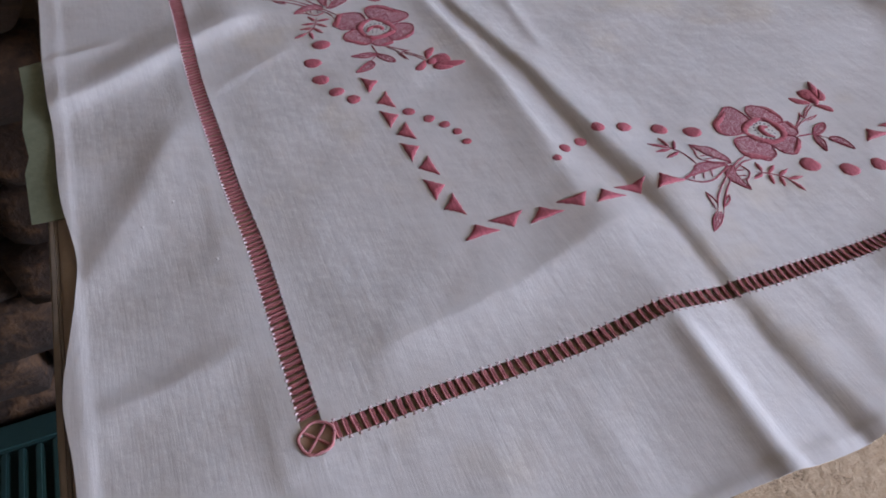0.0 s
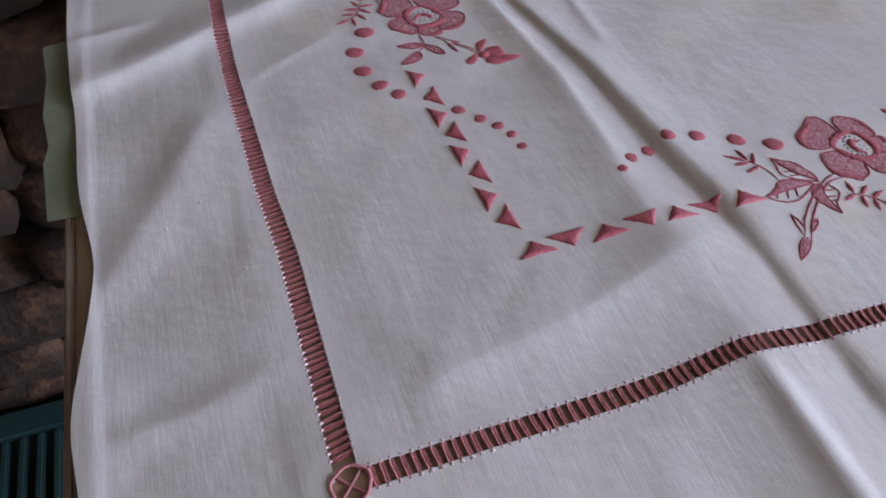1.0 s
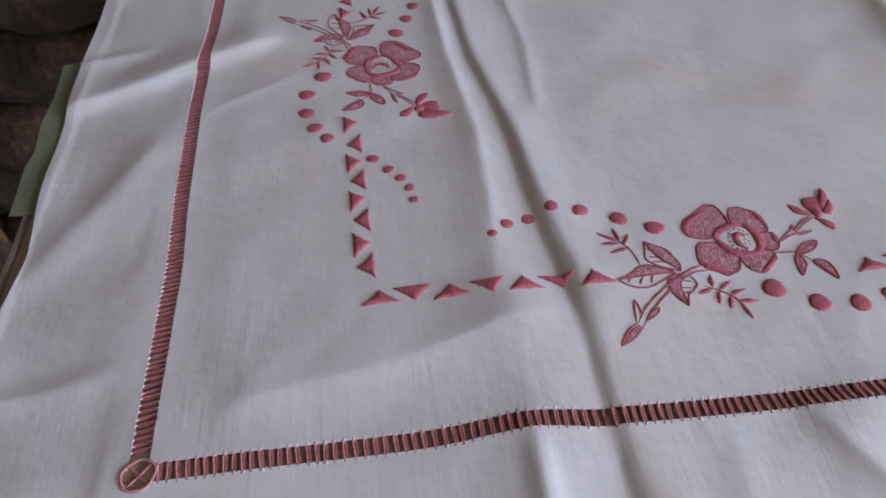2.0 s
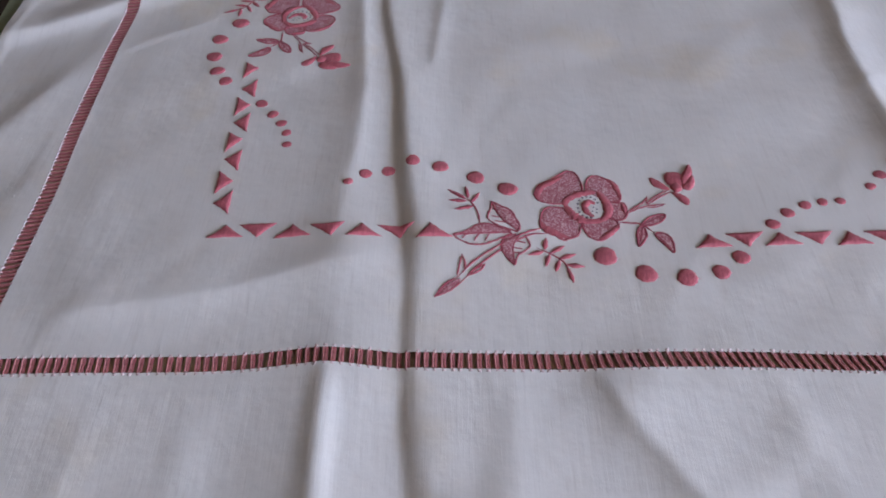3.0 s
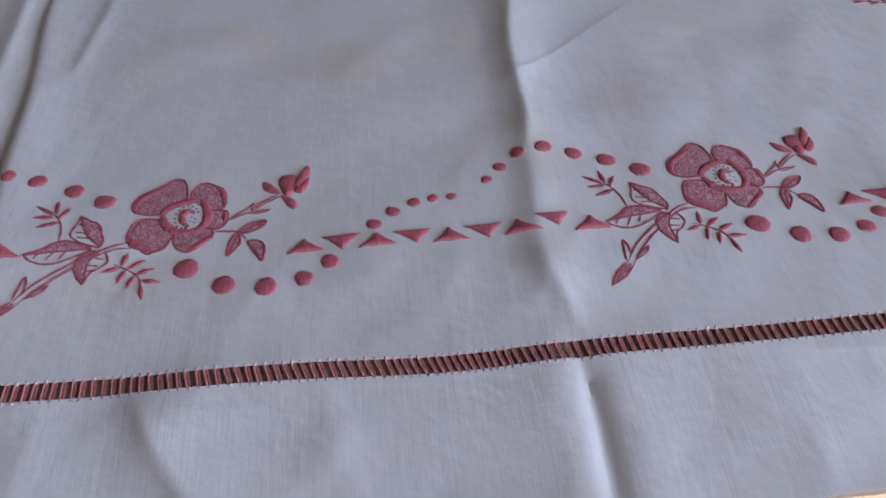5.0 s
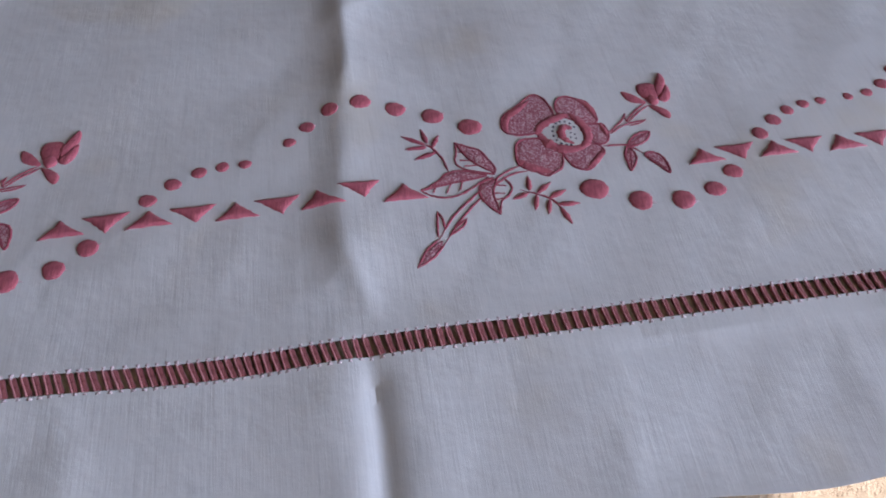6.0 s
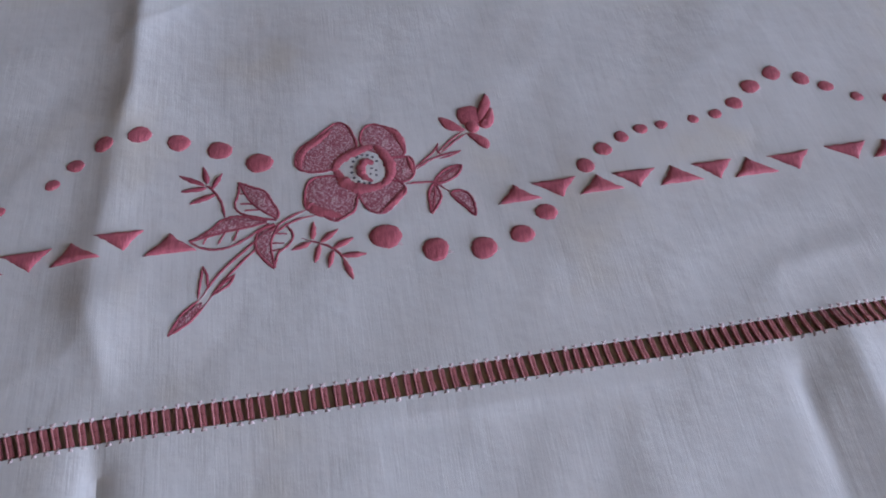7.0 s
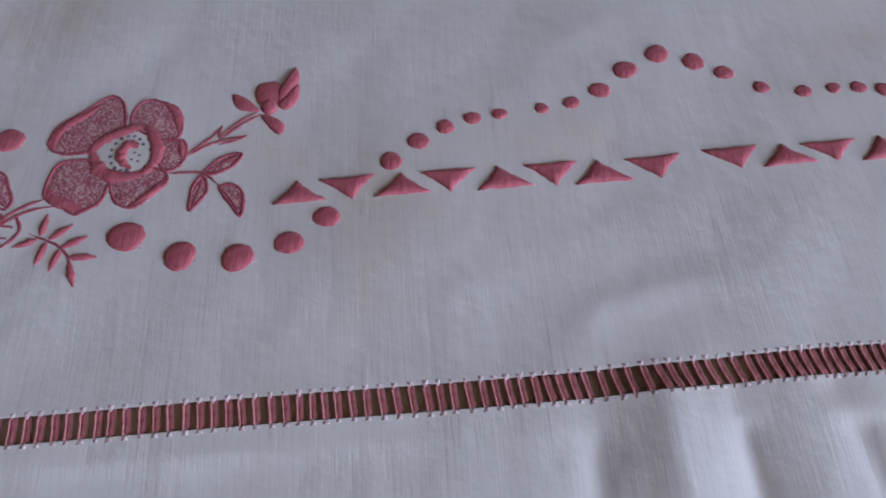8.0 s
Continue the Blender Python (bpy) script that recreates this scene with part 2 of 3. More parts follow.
def height(x, y):
    """How far the cloth stands over the board, in millimetres."""
    x, y = np.asarray(x, float), np.asarray(y, float)
    h = 4.9 + 1.0 * smooth(4, 45, y) * smooth(2, 30, x) + 0.9 * ripple(x, y)
    h = h - 5.0 * np.clip((-4 - y) / 76, 0, 1) - 3.4 * np.clip((-8 - x) / 76, 0, 1)
    h = h + 0.9 * np.exp(-((x - 442) / np.where(x < 442, 60, 90)) ** 2) + 0.5 * np.exp(-((x - 160) / np.where(x < 160, 80, 120)) ** 2) * smooth(-60, 20, y)
    h = h + fold(x, y) + 2.0 * bump(x, 154, 5.5) * smooth(10, -25, y)
    for x0, y0, x1, y1, tall, left, right, sharp in CREASES + CREASES_MORE + CREASES_HEM:
        ux, uy = x1 - x0, y1 - y0
        n = math.hypot(ux, uy)
        ux, uy = ux / n, uy / n
        along = (x - x0) * ux + (y - y0) * uy
        off = -((x - x0) * -uy + (y - y0) * ux)
        off = -off if uy < 0 and abs(uy) > abs(ux) else off
        off = off + 1.6 * np.sin(along / 19.0 + x0)
        spread = np.where(off < 0, left, right)
        h = h + tall * np.exp(-(np.abs(off / spread) + 0.0) ** sharp) * smooth(-8, 22, along) * smooth(-8, 22, n - along)
    rim = np.minimum(np.minimum(x + 82, SIDE + 78 - x), np.minimum(y + 80, SIDE + 76 - y))
    h = h + 0.7 * smooth(7, 5.2, rim) + 1.4 * smooth(26, 0, rim) * (0.5 + 0.5 * np.sin(x / 23 + y / 17 + 1.2))
    least = 0.4 + 3.8 * smooth(-22, -15, np.minimum(x, y))
    return least + np.logaddexp(0, 1.8 * (h - least)) / 1.8


def warp(x, y):
    """The cloth's threads do not run quite straight."""
    x, y = np.asarray(x, float), np.asarray(y, float)
    dy = (3.0 * bump(x, 152, 26) - 3.2 * bump(x, 388, 46) - 1.2 * bump(x, 480, 60) - 1.0 * bump(x, 270, 50) + 2.6 * bump(x, 735, 55)) * bump(y, -4, 45)
    dx = (2.6 * smooth(150, 90, y) - 2.2 * bump(y, 235, 60)) * bump(x, -3, 40)
    edge = smooth(-40, -84, x)
    dx = dx + edge * (6 * bump(y, 117, 34) - 3 * bump(y, 45, 22) - 5 * smooth(180, 330, y))
    dy = dy + smooth(-35, -80, y) * (9 * smooth(300, 560, x) + 1.5 * np.sin(x / 16))
    return x + dx, y + dy


def sewn(x, y, up=0.0):
    """Points on the cloth, in metres, that many millimetres above it."""
    x, y = np.asarray(x, float), np.asarray(y, float)
    return np.stack([x / 1000, y / 1000, TABLE + (height(x, y) + up) / 1000], axis=-1)


# ---- the tablecloth ----
cloth = thing("tablecloth", -0.08, -0.08, TABLE, "white linen tablecloth with pink rose embroidery, creased, spread on a board", "tablecloth")


def steps(*stretches):
    out = []
    for a, b, step in stretches:
        n = max(1, round((b - a) / step))
        out += [a + (b - a) * i / n for i in range(n)]
    return np.array(out + [stretches[-1][1]])


GX = steps((-82, -7, 1.9), (-7, 1, 2.0), (1, 800, 1.9), (800, SIDE - 1, 12), (SIDE - 1, SIDE + 7, 4), (SIDE + 7, SIDE + 78, 8))
GY = steps((-80, -7.6, 1.9), (-7.6, -0.2, 1.85), (-0.2, 400, 1.9), (400, SIDE, 12), (SIDE, SIDE + 8, 4), (SIDE + 8, SIDE + 76, 8))
gx, gy = np.meshgrid(GX, GY)
wx, wy = warp(gx, gy)
grid = sewn(wx, wy).reshape(-1, 3)
cx, cy = np.meshgrid((GX[:-1] + GX[1:]) / 2, (GY[:-1] + GY[1:]) / 2)
slot = (((cx > -7) & (cx < 1)) | ((cx > SIDE - 1) & (cx < SIDE + 7))) & (cy > -8) & (cy < SIDE + 8)
slot |= (((cy > -7.6) & (cy < -0.2)) | ((cy > SIDE) & (cy < SIDE + 8))) & (cx > -7) & (cx < SIDE + 7)
slot |= (cx + 2.5) ** 2 + (cy + 4.5) ** 2 < 6.4 ** 2
nx = len(GX)
first = (np.arange(len(GY) - 1)[:, None] * nx + np.arange(nx - 1)[None, :])[~slot]
quads = np.stack([first, first + 1, first + nx + 1, first + nx], axis=-1).tolist()
fabric = part("linen_sheet", grid, quads, LINEN, cloth, "white linen with creases and a narrow turned hem")
rim = fabric.modifiers.new("hem thickness", "SOLIDIFY")
rim.thickness, rim.offset, rim.use_rim_only = 0.00025, -1, True
crisp = fabric.modifiers.new("crisp hem", "EDGE_SPLIT")
crisp.split_angle = radians(50)


def tube(path, radii, sides=6, flat=1.0):
    """A thread along points in the world; radii in millimetres."""
    p = np.asarray(path, float)
    d = np.gradient(p, axis=0)
    d /= np.linalg.norm(d, axis=1)[:, None]
    side = np.cross(d, (0, 0, 1.0))
    side /= np.linalg.norm(side, axis=1)[:, None]
    up = np.cross(side, d)
    verts, faces = [], []
    for i in range(len(p)):
        for k in range(sides):
            a = 2 * math.pi * k / sides
            verts.append(p[i] + (side[i] * math.cos(a) + up[i] * math.sin(a) * flat) * radii[i] / 1000)
    for i in range(len(p) - 1):
        for k in range(sides):
            a, b = i * sides + k, i * sides + (k + 1) % sides
            faces.append((a, b, b + sides, a + sides))
    faces.append(tuple(range(sides))[::-1])
    faces.append(tuple(range((len(p) - 1) * sides, len(p) * sides)))
    return verts, faces


def joined(pieces):
    verts, faces = [], []
    for v, f in pieces:
        n = len(verts)
        verts += list(v)
        faces += [tuple(i + n for i in face) for face in f]
    return verts, faces


def bar(x0, y0, x1, y1, thick, aside=(0, 0), up=0.0, flat=1.0):
    """A wrapped bundle of threads across the drawn-thread slot: thin waist, wider ends."""
    t = np.linspace(-0.01, 1.01, 6)
    x, y = warp(x0 + (x1 - x0) * t, y0 + (y1 - y0) * t)
    path = sewn(x, y, 0.0)
    path[:, 2] = np.linspace(path[0, 2], path[-1, 2], 6) + (np.array([-0.75, -0.75, -0.9, -0.9, -0.75, -0.75]) + up) / 1000
    side = np.array([0.8, 0.95, 1, 1, 0.95, 0.8])[:, None]
    path[:, :2] += side * np.asarray(aside, float) / 1000
    return tube(path, thick * np.array([0.8, 1.05, 0.92, 0.9, 1.05, 0.8]), 6, flat)


def knob(x, y, r):
    """A small knot."""
    px, py = warp(x, y)
    o = sewn(px, py, 0.12)
    verts = [o + np.array([math.cos(a) * r, math.sin(a) * r * 1.7, 0]) / 1000 for a in np.arange(6) * math.pi / 3]
    verts.append(o + np.array([0, 0, r * 0.6 / 1000]))
    return verts, [(k, (k + 1) % 6, 6) for k in range(6)]


def tooth(x, y, dx, dy, wide):
    """The point into which a hem stitch draws the cloth's edge; dx, dy: the way to its tip."""
    n = math.hypot(dx, dy)
    sx, sy = -dy / n * wide, dx / n * wide
    plan = np.array([(x - dx * 0.6 + sx, y - dy * 0.6 + sy), (x - dx * 0.6 - sx, y - dy * 0.6 - sy), (x - 0.6 * sx, y - 0.6 * sy), (x + dx, y + dy), (x + 0.6 * sx, y + 0.6 * sy), (x, y)])
    qx, qy = warp(plan[:, 0], plan[:, 1])
    base = sewn(qx, qy, 0.0)
    base[:, 2] = base[:, 2].mean() + np.array([-0.1, -0.1, 0.0, -0.35, 0.0, 0.32]) / 1000
    low = base + np.array([0, 0, -0.0006])
    verts = np.vstack([base[:5], base[5:], low[:5]])
    faces = [(i, (i + 1) % 5, 5) for i in range(5)] + [(i, 6 + i, 6 + (i + 1) % 5, (i + 1) % 5) for i in range(5)]
    return list(verts), faces


rng = random.Random(7)
stitches, far_bars = [], []
x = 5.5
while x < SIDE - 6:
    slant = 0.8 + 2.6 * float(bump(x, 350, 90)) + 1.6 * float(bump(x, 700, 45)) - 1.2 * float(bump(x, 210, 60)) + rng.uniform(-0.45, 0.45)
    thick = rng.uniform(1.0, 1.3)
    if x < 800:
        ends = (x + slant / 2, -8.2, x - slant / 2, 0.4)
        # deep red body carries the bar's shade, the pale strip its lit edge
        bundle = part("thread_bar", *bar(*ends, thick, flat=0.5), BAR_SHADE, cloth)
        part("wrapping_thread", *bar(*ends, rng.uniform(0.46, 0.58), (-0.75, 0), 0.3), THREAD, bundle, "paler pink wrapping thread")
        stitches += [tooth(x - slant / 2, 0.3, rng.uniform(-0.2, 0.2), -rng.uniform(0.9, 1.6), rng.uniform(0.9, 1.35)),
                     tooth(x + slant / 2, -8.1, rng.uniform(-0.2, 0.2), rng.uniform(0.9, 1.6), rng.uniform(0.9, 1.35))]
    else:
        far_bars.append(bar(x, -8.2, x, 0.2, thick))
    far_bars.append(bar(x, SIDE - 0.2, x, SIDE + 8.2, thick))
    x += (3.75 - 0.6 * float(bump(x, 400, 40)) - 1.0 * float(bump(x, 735, 30))) * rng.uniform(0.86, 1.14)
y = 6.0
while y < SIDE - 6:
    slant = 1.4 + rng.uniform(-0.4, 0.4)
    thick = rng.uniform(0.85, 1.1)
    if y < 400:
        ends = (-7.2, y - slant / 2, 1.2, y + slant / 2)
        # shade and lit edge again put into two colours
        bundle = part("thread_bar", *bar(*ends, thick, flat=0.5), BAR_SHADE, cloth)
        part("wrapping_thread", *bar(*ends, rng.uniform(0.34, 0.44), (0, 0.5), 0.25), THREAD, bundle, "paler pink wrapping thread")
        stitches += [tooth(-7.1, y - slant / 2, rng.uniform(0.9, 1.5), rng.uniform(-0.2, 0.2), rng.uniform(0.8, 1.1)),
                     tooth(1.1, y + slant / 2, -rng.uniform(0.9, 1.5), rng.uniform(-0.2, 0.2), rng.uniform(0.8, 1.1))]
    else:
        far_bars.append(bar(-7.2, y, 1.2, y, thick))
    far_bars.append(bar(SIDE - 1.2, y, SIDE + 7.2, y, thick))
    y += 2.9 * rng.uniform(0.82, 1.18)
part("hem_stitches", *joined(stitches), WHITE, cloth, "tiny white hem stitches", "stuff")
part("far_thread_bars", *joined(far_bars), THREAD, cloth, "pink wrapped thread bars", "stuff")


def ring(cx0, cy0, r, thick, up=0.3):
    """An uneven ring of buttonhole stitches."""
    a = np.linspace(0, 2 * math.pi, 45)
    wob = r * (1 + 0.05 * np.sin(2 * a + 0.6) + 0.035 * np.sin(5 * a))
    x, y = warp(cx0 + wob * np.cos(a), cy0 + wob * np.sin(a))
    return tube(sewn(x, y, up), thick * (1 + 0.25 * np.sin(a * 22)), 6, 0.6)


corner = part("corner_ring", *ring(-2.5, -4.5, 6.4, 0.68), THREAD, cloth, "pink buttonholed ring at the hem's corner")
for x0, y0, x1, y1 in ((-7.5, -9.5, 2.5, 0.5), (-7.5, 0.5, 2.5, -9.5)):
    part("crossing_thread", *bar(x0, y0, x1, y1, 0.62, up=0.3), THREAD, corner)

for kx, ky in ((-47, 128), (-31, 140), (-20, 96)):
    part("thread_knot", *knob(kx, ky, 0.7), LINEN, cloth)


# ---- embroidery ----
def padded(outline, tall, steps_in=5, centre=None):
    """Padded satin stitch over a closed outline (millimetres): a low dome that keeps to the cloth."""
    o = np.asarray(outline, float)
    c = o.mean(axis=0) if centre is None else np.asarray(centre, float)
    verts, n = [], len(o)
    shrink = [1.0, 0.95] + [1 - k / steps_in for k in range(1, steps_in)]
    steps_in += 1
    for k, f in enumerate(shrink):
        ringed = c + (o - c) * f
        up = tall * (1 - f ** 3.0) ** 0.6 - (min(0.4, 0.3 * tall) if k == 0 else 0)
        verts += list(sewn(ringed[:, 0], ringed[:, 1], up))
    verts.append(sewn(c[0], c[1], tall))
    faces = []
    for k in range(steps_in - 1):
        for i in range(n):
            a, b = k * n + i, k * n + (i + 1) % n
            faces.append((a, b, b + n, a + n))
    last = (steps_in - 1) * n
    faces += [(last + i, last + (i + 1) % n, steps_in * n) for i in range(n)]
    return verts, faces


def stroke(path, widths, tall, low=-0.2):
    """A raised line of stitches along points (millimetres), its half width given at each point."""
    p, w = np.asarray(path, float), np.asarray(widths, float)
    uneven = np.array([(rng.uniform(-0.11, 0.11), rng.uniform(-0.11, 0.11), rng.uniform(0.82, 1.2)) for _ in p])
    p, w, tall = p + uneven[:, :2], w * uneven[:, 2], tall * 0.72
    d = np.gradient(p, axis=0)
    d /= np.maximum(np.linalg.norm(d, axis=1), 1e-6)[:, None]
    side = np.stack([-d[:, 1], d[:, 0]], axis=-1)
    prof = ((-1, low), (-0.8, tall * 0.62), (-0.3, tall), (0.3, tall), (0.8, tall * 0.62), (1, low))
    rows = []
    for off, up in prof:
        q = p + side * (w * off)[:, None]
        rows.append(sewn(q[:, 0], q[:, 1], 0) + np.stack([0 * w, 0 * w, up * np.clip(w / max(w.max(), 1e-6), 0.35, 1) / 1000], axis=-1))
    verts, faces, n = [v for r in rows for v in r], [], len(p)
    for k in range(len(prof) - 1):
        for i in range(n - 1):
            a = k * n + i
            faces.append((a, a + 1, a + n + 1, a + n))
    return verts, faces


def curve(points, per=6):
    """A smooth line through a few points."""
    p = np.asarray(points, float)
    p = np.vstack([2 * p[0] - p[1], p, 2 * p[-1] - p[-2]])
    out = []
    for i in range(1, len(p) - 2):
        for t in np.arange(per) / per:
            a, b, c, d = p[i - 1:i + 3]
            out.append(0.5 * (2 * b + (c - a) * t + (2 * a - 5 * b + 4 * c - d) * t * t + (3 * b - a - 3 * c + d) * t ** 3))
    return np.array(out + [p[-2]])


def dot(x, y, r):
    a = np.arange(34) * 2 * math.pi / 34
    wob = 1 + 0.05 * np.sin(2 * a + rng.uniform(0, 6)) + 0.03 * np.sin(3 * a + rng.uniform(0, 6)) + np.array([rng.uniform(-0.045, 0.045) for _ in a])
    o = np.stack([x + r * 1.04 * wob * np.cos(a), y + r * 0.96 * wob * np.sin(a)], axis=-1)
    spot = part("embroidered_dot", *padded(o, 0.35 + 0.11 * r), PINK, cloth)
    # pale wedge on the right paints the highlight of the puckered cloth
    if r > 3.1:
        turn = rng.uniform(-0.7, 0.35)
        ends = [(x + r * k * math.cos(turn), y + r * k * math.sin(turn)) for k in (0.86, 1.02, 1.16, 1.3)]
        part("thread_tail", *stroke(ends, (0.2 * r, 0.17 * r, 0.1 * r, 0.05), 0.3), WHITE, spot, "pale drawn-in thread end")


def triangle(x, y, turn, base=15.5, tall=8.0):
    """A padded triangle with its apex turned that many degrees from the cloth's far side."""
    skew = rng.uniform(-1.4, 1.4)
    corners = np.array([(-base / 2, -tall / 2), (base / 2 + 0.9, -tall / 2 + 0.5), (skew - 0.5, tall / 2)])
    o = []
    for i in range(3):
        a, b = corners[i], corners[(i + 1) % 3]
        inward = np.array([-(b - a)[1], (b - a)[0]]) / np.linalg.norm(b - a)
        for t in np.arange(8) / 8:
            o.append(a + (b - a) * t + inward * (0.3 * math.sin(math.pi * t) * (1 if i else 0.2) + rng.uniform(-0.24, 0.24)))
    o = np.array(o) * 1.12
    c, s = math.cos(radians(turn)), math.sin(radians(turn))
    o = o @ np.array([(c, s), (-s, c)]) + (x, y)
    part("embroidered_triangle", *padded(o, 1.1, centre=o.mean(axis=0)), PINK, cloth)


DOTS_FIRST = [(154.7, 98.3, 2.5), (163.1, 104.9, 3.3), (174.5, 108.3, 3.6), (187.2, 112.9, 3.8), (201.4, 109.1, 4.2), (219.4, 102.0, 4.6), (235.2, 93.6, 4.9), (278.0, 50.3, 5.5), (295.0, 39.9, 5.1), (313.0, 37.4, 4.9), (329.0, 40.4, 4.2), (340.0, 48.4, 4.1), (360.0, 67.8, 3.4), (369.0, 74.8, 3.3), (379.0, 79.7, 3.0), (388.0, 81.6, 2.7), (396.9, 82.0, 2.5)]
DOTS_SECOND = [(414.9, 91.4, 2.6), (422.5, 99.2, 3.2), (432.5, 107.5, 3.8), (445.9, 110.0, 4.2), (460.4, 105.1, 4.3), (475.8, 99.7, 4.6), (490.8, 91.4, 5.0), (534.9, 51.8, 5.6), (551.9, 43.8, 5.0), (569.0, 41.9, 4.9), (584.0, 45.9, 4.3), (595.0, 54.0, 4.0), (615.0, 73.0, 3.6), (624.0, 80.0, 3.5), (633.0, 85.0, 3.0), (642.0, 88.0, 2.8), (651.0, 89.0, 2.5)]
DOTS_THIRD = [(665.0, 90.0, 2.3), (675.0, 91.5, 2.7), (685.0, 96.0, 3.5), (695.0, 104.0, 4.0), (707.0, 110.0, 4.1), (718.5, 105.5, 3.8), (727.5, 100.0, 3.2), (738.0, 92.5, 2.7), (751.0, 89.5, 2.7), (761.0, 90.0, 2.4), (769.0, 89.5, 2.6), (777.0, 87.5, 3.0), (785.0, 82.0, 3.3), (793.0, 75.0, 3.5)]
DOTS_SIDE = [(72.0, 246.8, 5.4), (62.0, 229.8, 5.0), (62.0, 211.8, 4.9), (67.0, 196.8, 4.3), (74.0, 186.8, 4.0), (99.0, 165.6, 3.5), (107.0, 155.6, 3.3), (113.0, 147.6, 3.0), (117.0, 139.6, 2.7), (118.5, 130.1, 2.5), (121.0, 291.3, 5.0), (129.0, 308.2, 4.6), (135.0, 323.9, 4.3)]
for spec in DOTS_FIRST + DOTS_SECOND + DOTS_THIRD + DOTS_SIDE:
    dot(*spec)

for start, pitch, count, level, flip in ((97, 16.8, 7, 68.2, 0), (329, 16.2, 9, 58.7, 0), (586, 15.8, 8, 64, 0), (722, 15.2, 8, 65, 1)):
    for i in range(count):
        x = start + pitch * i
        lift = 3.0 * float(bump(x, 440, 14)) - 1.3 * float(bump(x, 197, 8)) - 1.9 * float(smooth(112, 148, x)) * (x < 210)
        triangle(x + rng.uniform(-0.6, 0.6), level + lift, 180 * ((i + flip) % 2), rng.uniform(14.6, 16.2), rng.uniform(7.3, 8.3))
for i in range(8):
    triangle(92 - 0.45 * i - 1.0 * (i % 2), 87.5 + 15.3 * i + 3.0 * (i > 6), 90 if i % 2 == 0 else -90, rng.uniform(13.6, 15.0), 8.0)
for i in range(3):
    triangle(88, 322 + 16 * i, 90 if i % 2 else -90, 15, 8.0)


class Motif:
    """One rose spray: a plan in millimetres about the flower's middle, turned and set on the cloth."""

    def __init__(self, x, y, turn, size=1.0):
        self.x, self.y, self.c, self.s = x, y, size * math.cos(radians(turn)), size * math.sin(radians(turn))
        self.root = None

    def at(self, pts):
        p = np.asarray(pts, float).reshape(-1, 2)
        return np.stack([self.x + p[:, 0] * self.c - p[:, 1] * self.s, self.y + p[:, 0] * self.s + p[:, 1] * self.c], axis=-1)

    def add(self, name, geo, material, label=""):
        return part(name, *geo, material, self.root or cloth, label)

    def line(self, pts, w, tall=0.6, taper=True):
        q = self.at(curve(pts))
        t = np.linspace(0, 1, len(q))
        return stroke(q, w * (np.clip(np.minimum(t, 1 - t) * 7, 0.45, 1) if taper else np.ones(len(q))), tall)

    def leaflet(self, x0, y0, x1, y1, w, tall=1.0):
        t = np.linspace(0, 1, 10)
        q = np.stack([x0 + (x1 - x0) * t, y0 + (y1 - y0) * t], axis=-1)
        return stroke(self.at(q), w * np.sin(np.pi * (0.06 + 0.9 * t ** 0.85)) + 0.12, tall)

    def egg(self, x, y, a, b, turn, blunt=2.3, lean=0.0, n=44):
        k = np.linspace(0, 2 * math.pi, n + 1)[:-1]
        u = a * np.sign(np.cos(k)) * np.abs(np.cos(k)) ** (2 / blunt)
        v = b * np.sign(np.sin(k)) * np.abs(np.sin(k)) ** (2 / blunt) * (1 + lean * np.cos(k))
        c, s = math.cos(radians(turn)), math.sin(radians(turn))
        return np.stack([x + u * c - v * s, y + u * s + v * c], axis=-1)

    def loop(self, points, per=5):
        """A closed smooth line through a few points."""
        p = [tuple(q) for q in points]
        return curve([p[-1]] + p + p[:2], per)[per:-per - 1]

    def shape(self, name, points, tall, material, label="", parent=None):
        o = self.at(self.loop(points))
        o = o + np.array([(rng.uniform(-0.14, 0.14), rng.uniform(-0.14, 0.14)) for _ in o])
        return part(name, *padded(o, tall * 0.85), material, parent or self.root, label)

    def petal(self, points, lip, wide):
        """A seed-stitched petal with a corded outline and a padded lip."""
        p = np.asarray(points, float)
        points = p.mean(axis=0) + (p - p.mean(axis=0)) * 0.965
        body = self.shape("petal", points, 0.35, SEED)
        o = self.loop(points)
        o = np.vstack([o, o[:2]])
        part("petal_outline", *stroke(self.at(o), np.full(len(o), 0.52), 0.75), CORD, body)
        q = self.at(curve(lip))
        w = wide * np.sin(np.pi * np.linspace(0.1, 0.94, len(q))) ** 0.7
        part("petal_lip", *stroke(q, w, 1.0), PINK, body, "padded satin-stitched lip")

    def leaf(self, edge, mid, bare):
        """A leaf with one half filled with seed stitches and veins on the bare half."""
        e, m, b = curve(edge), curve(mid), curve(bare)
        fill = np.vstack([e, m[::-1][1:-1]])
        body = self.add("leaf", padded(self.at(fill), 0.4, 3, self.at((m[len(m) // 2] + e[len(e) // 2]) / 2)[0]), SEED)
        for side, w in ((e, 0.55), (b, 0.45), (m, 0.45)):
            zig = np.where(np.arange(len(side)) % 6 == 3, 1.25, 1.0)
            part("leaf_outline", *stroke(self.at(side), w * zig, 0.7), CORD, body)
        for k in (0.3, 0.5, 0.7):
            a, c = m[int(k * (len(m) - 1))], b[int((k - 0.08) * (len(b) - 1))]
            part("leaf_vein", *stroke(self.at(curve([a, a * 0.3 + c * 0.7])), np.full(7, 0.36), 0.55), CORD, body)


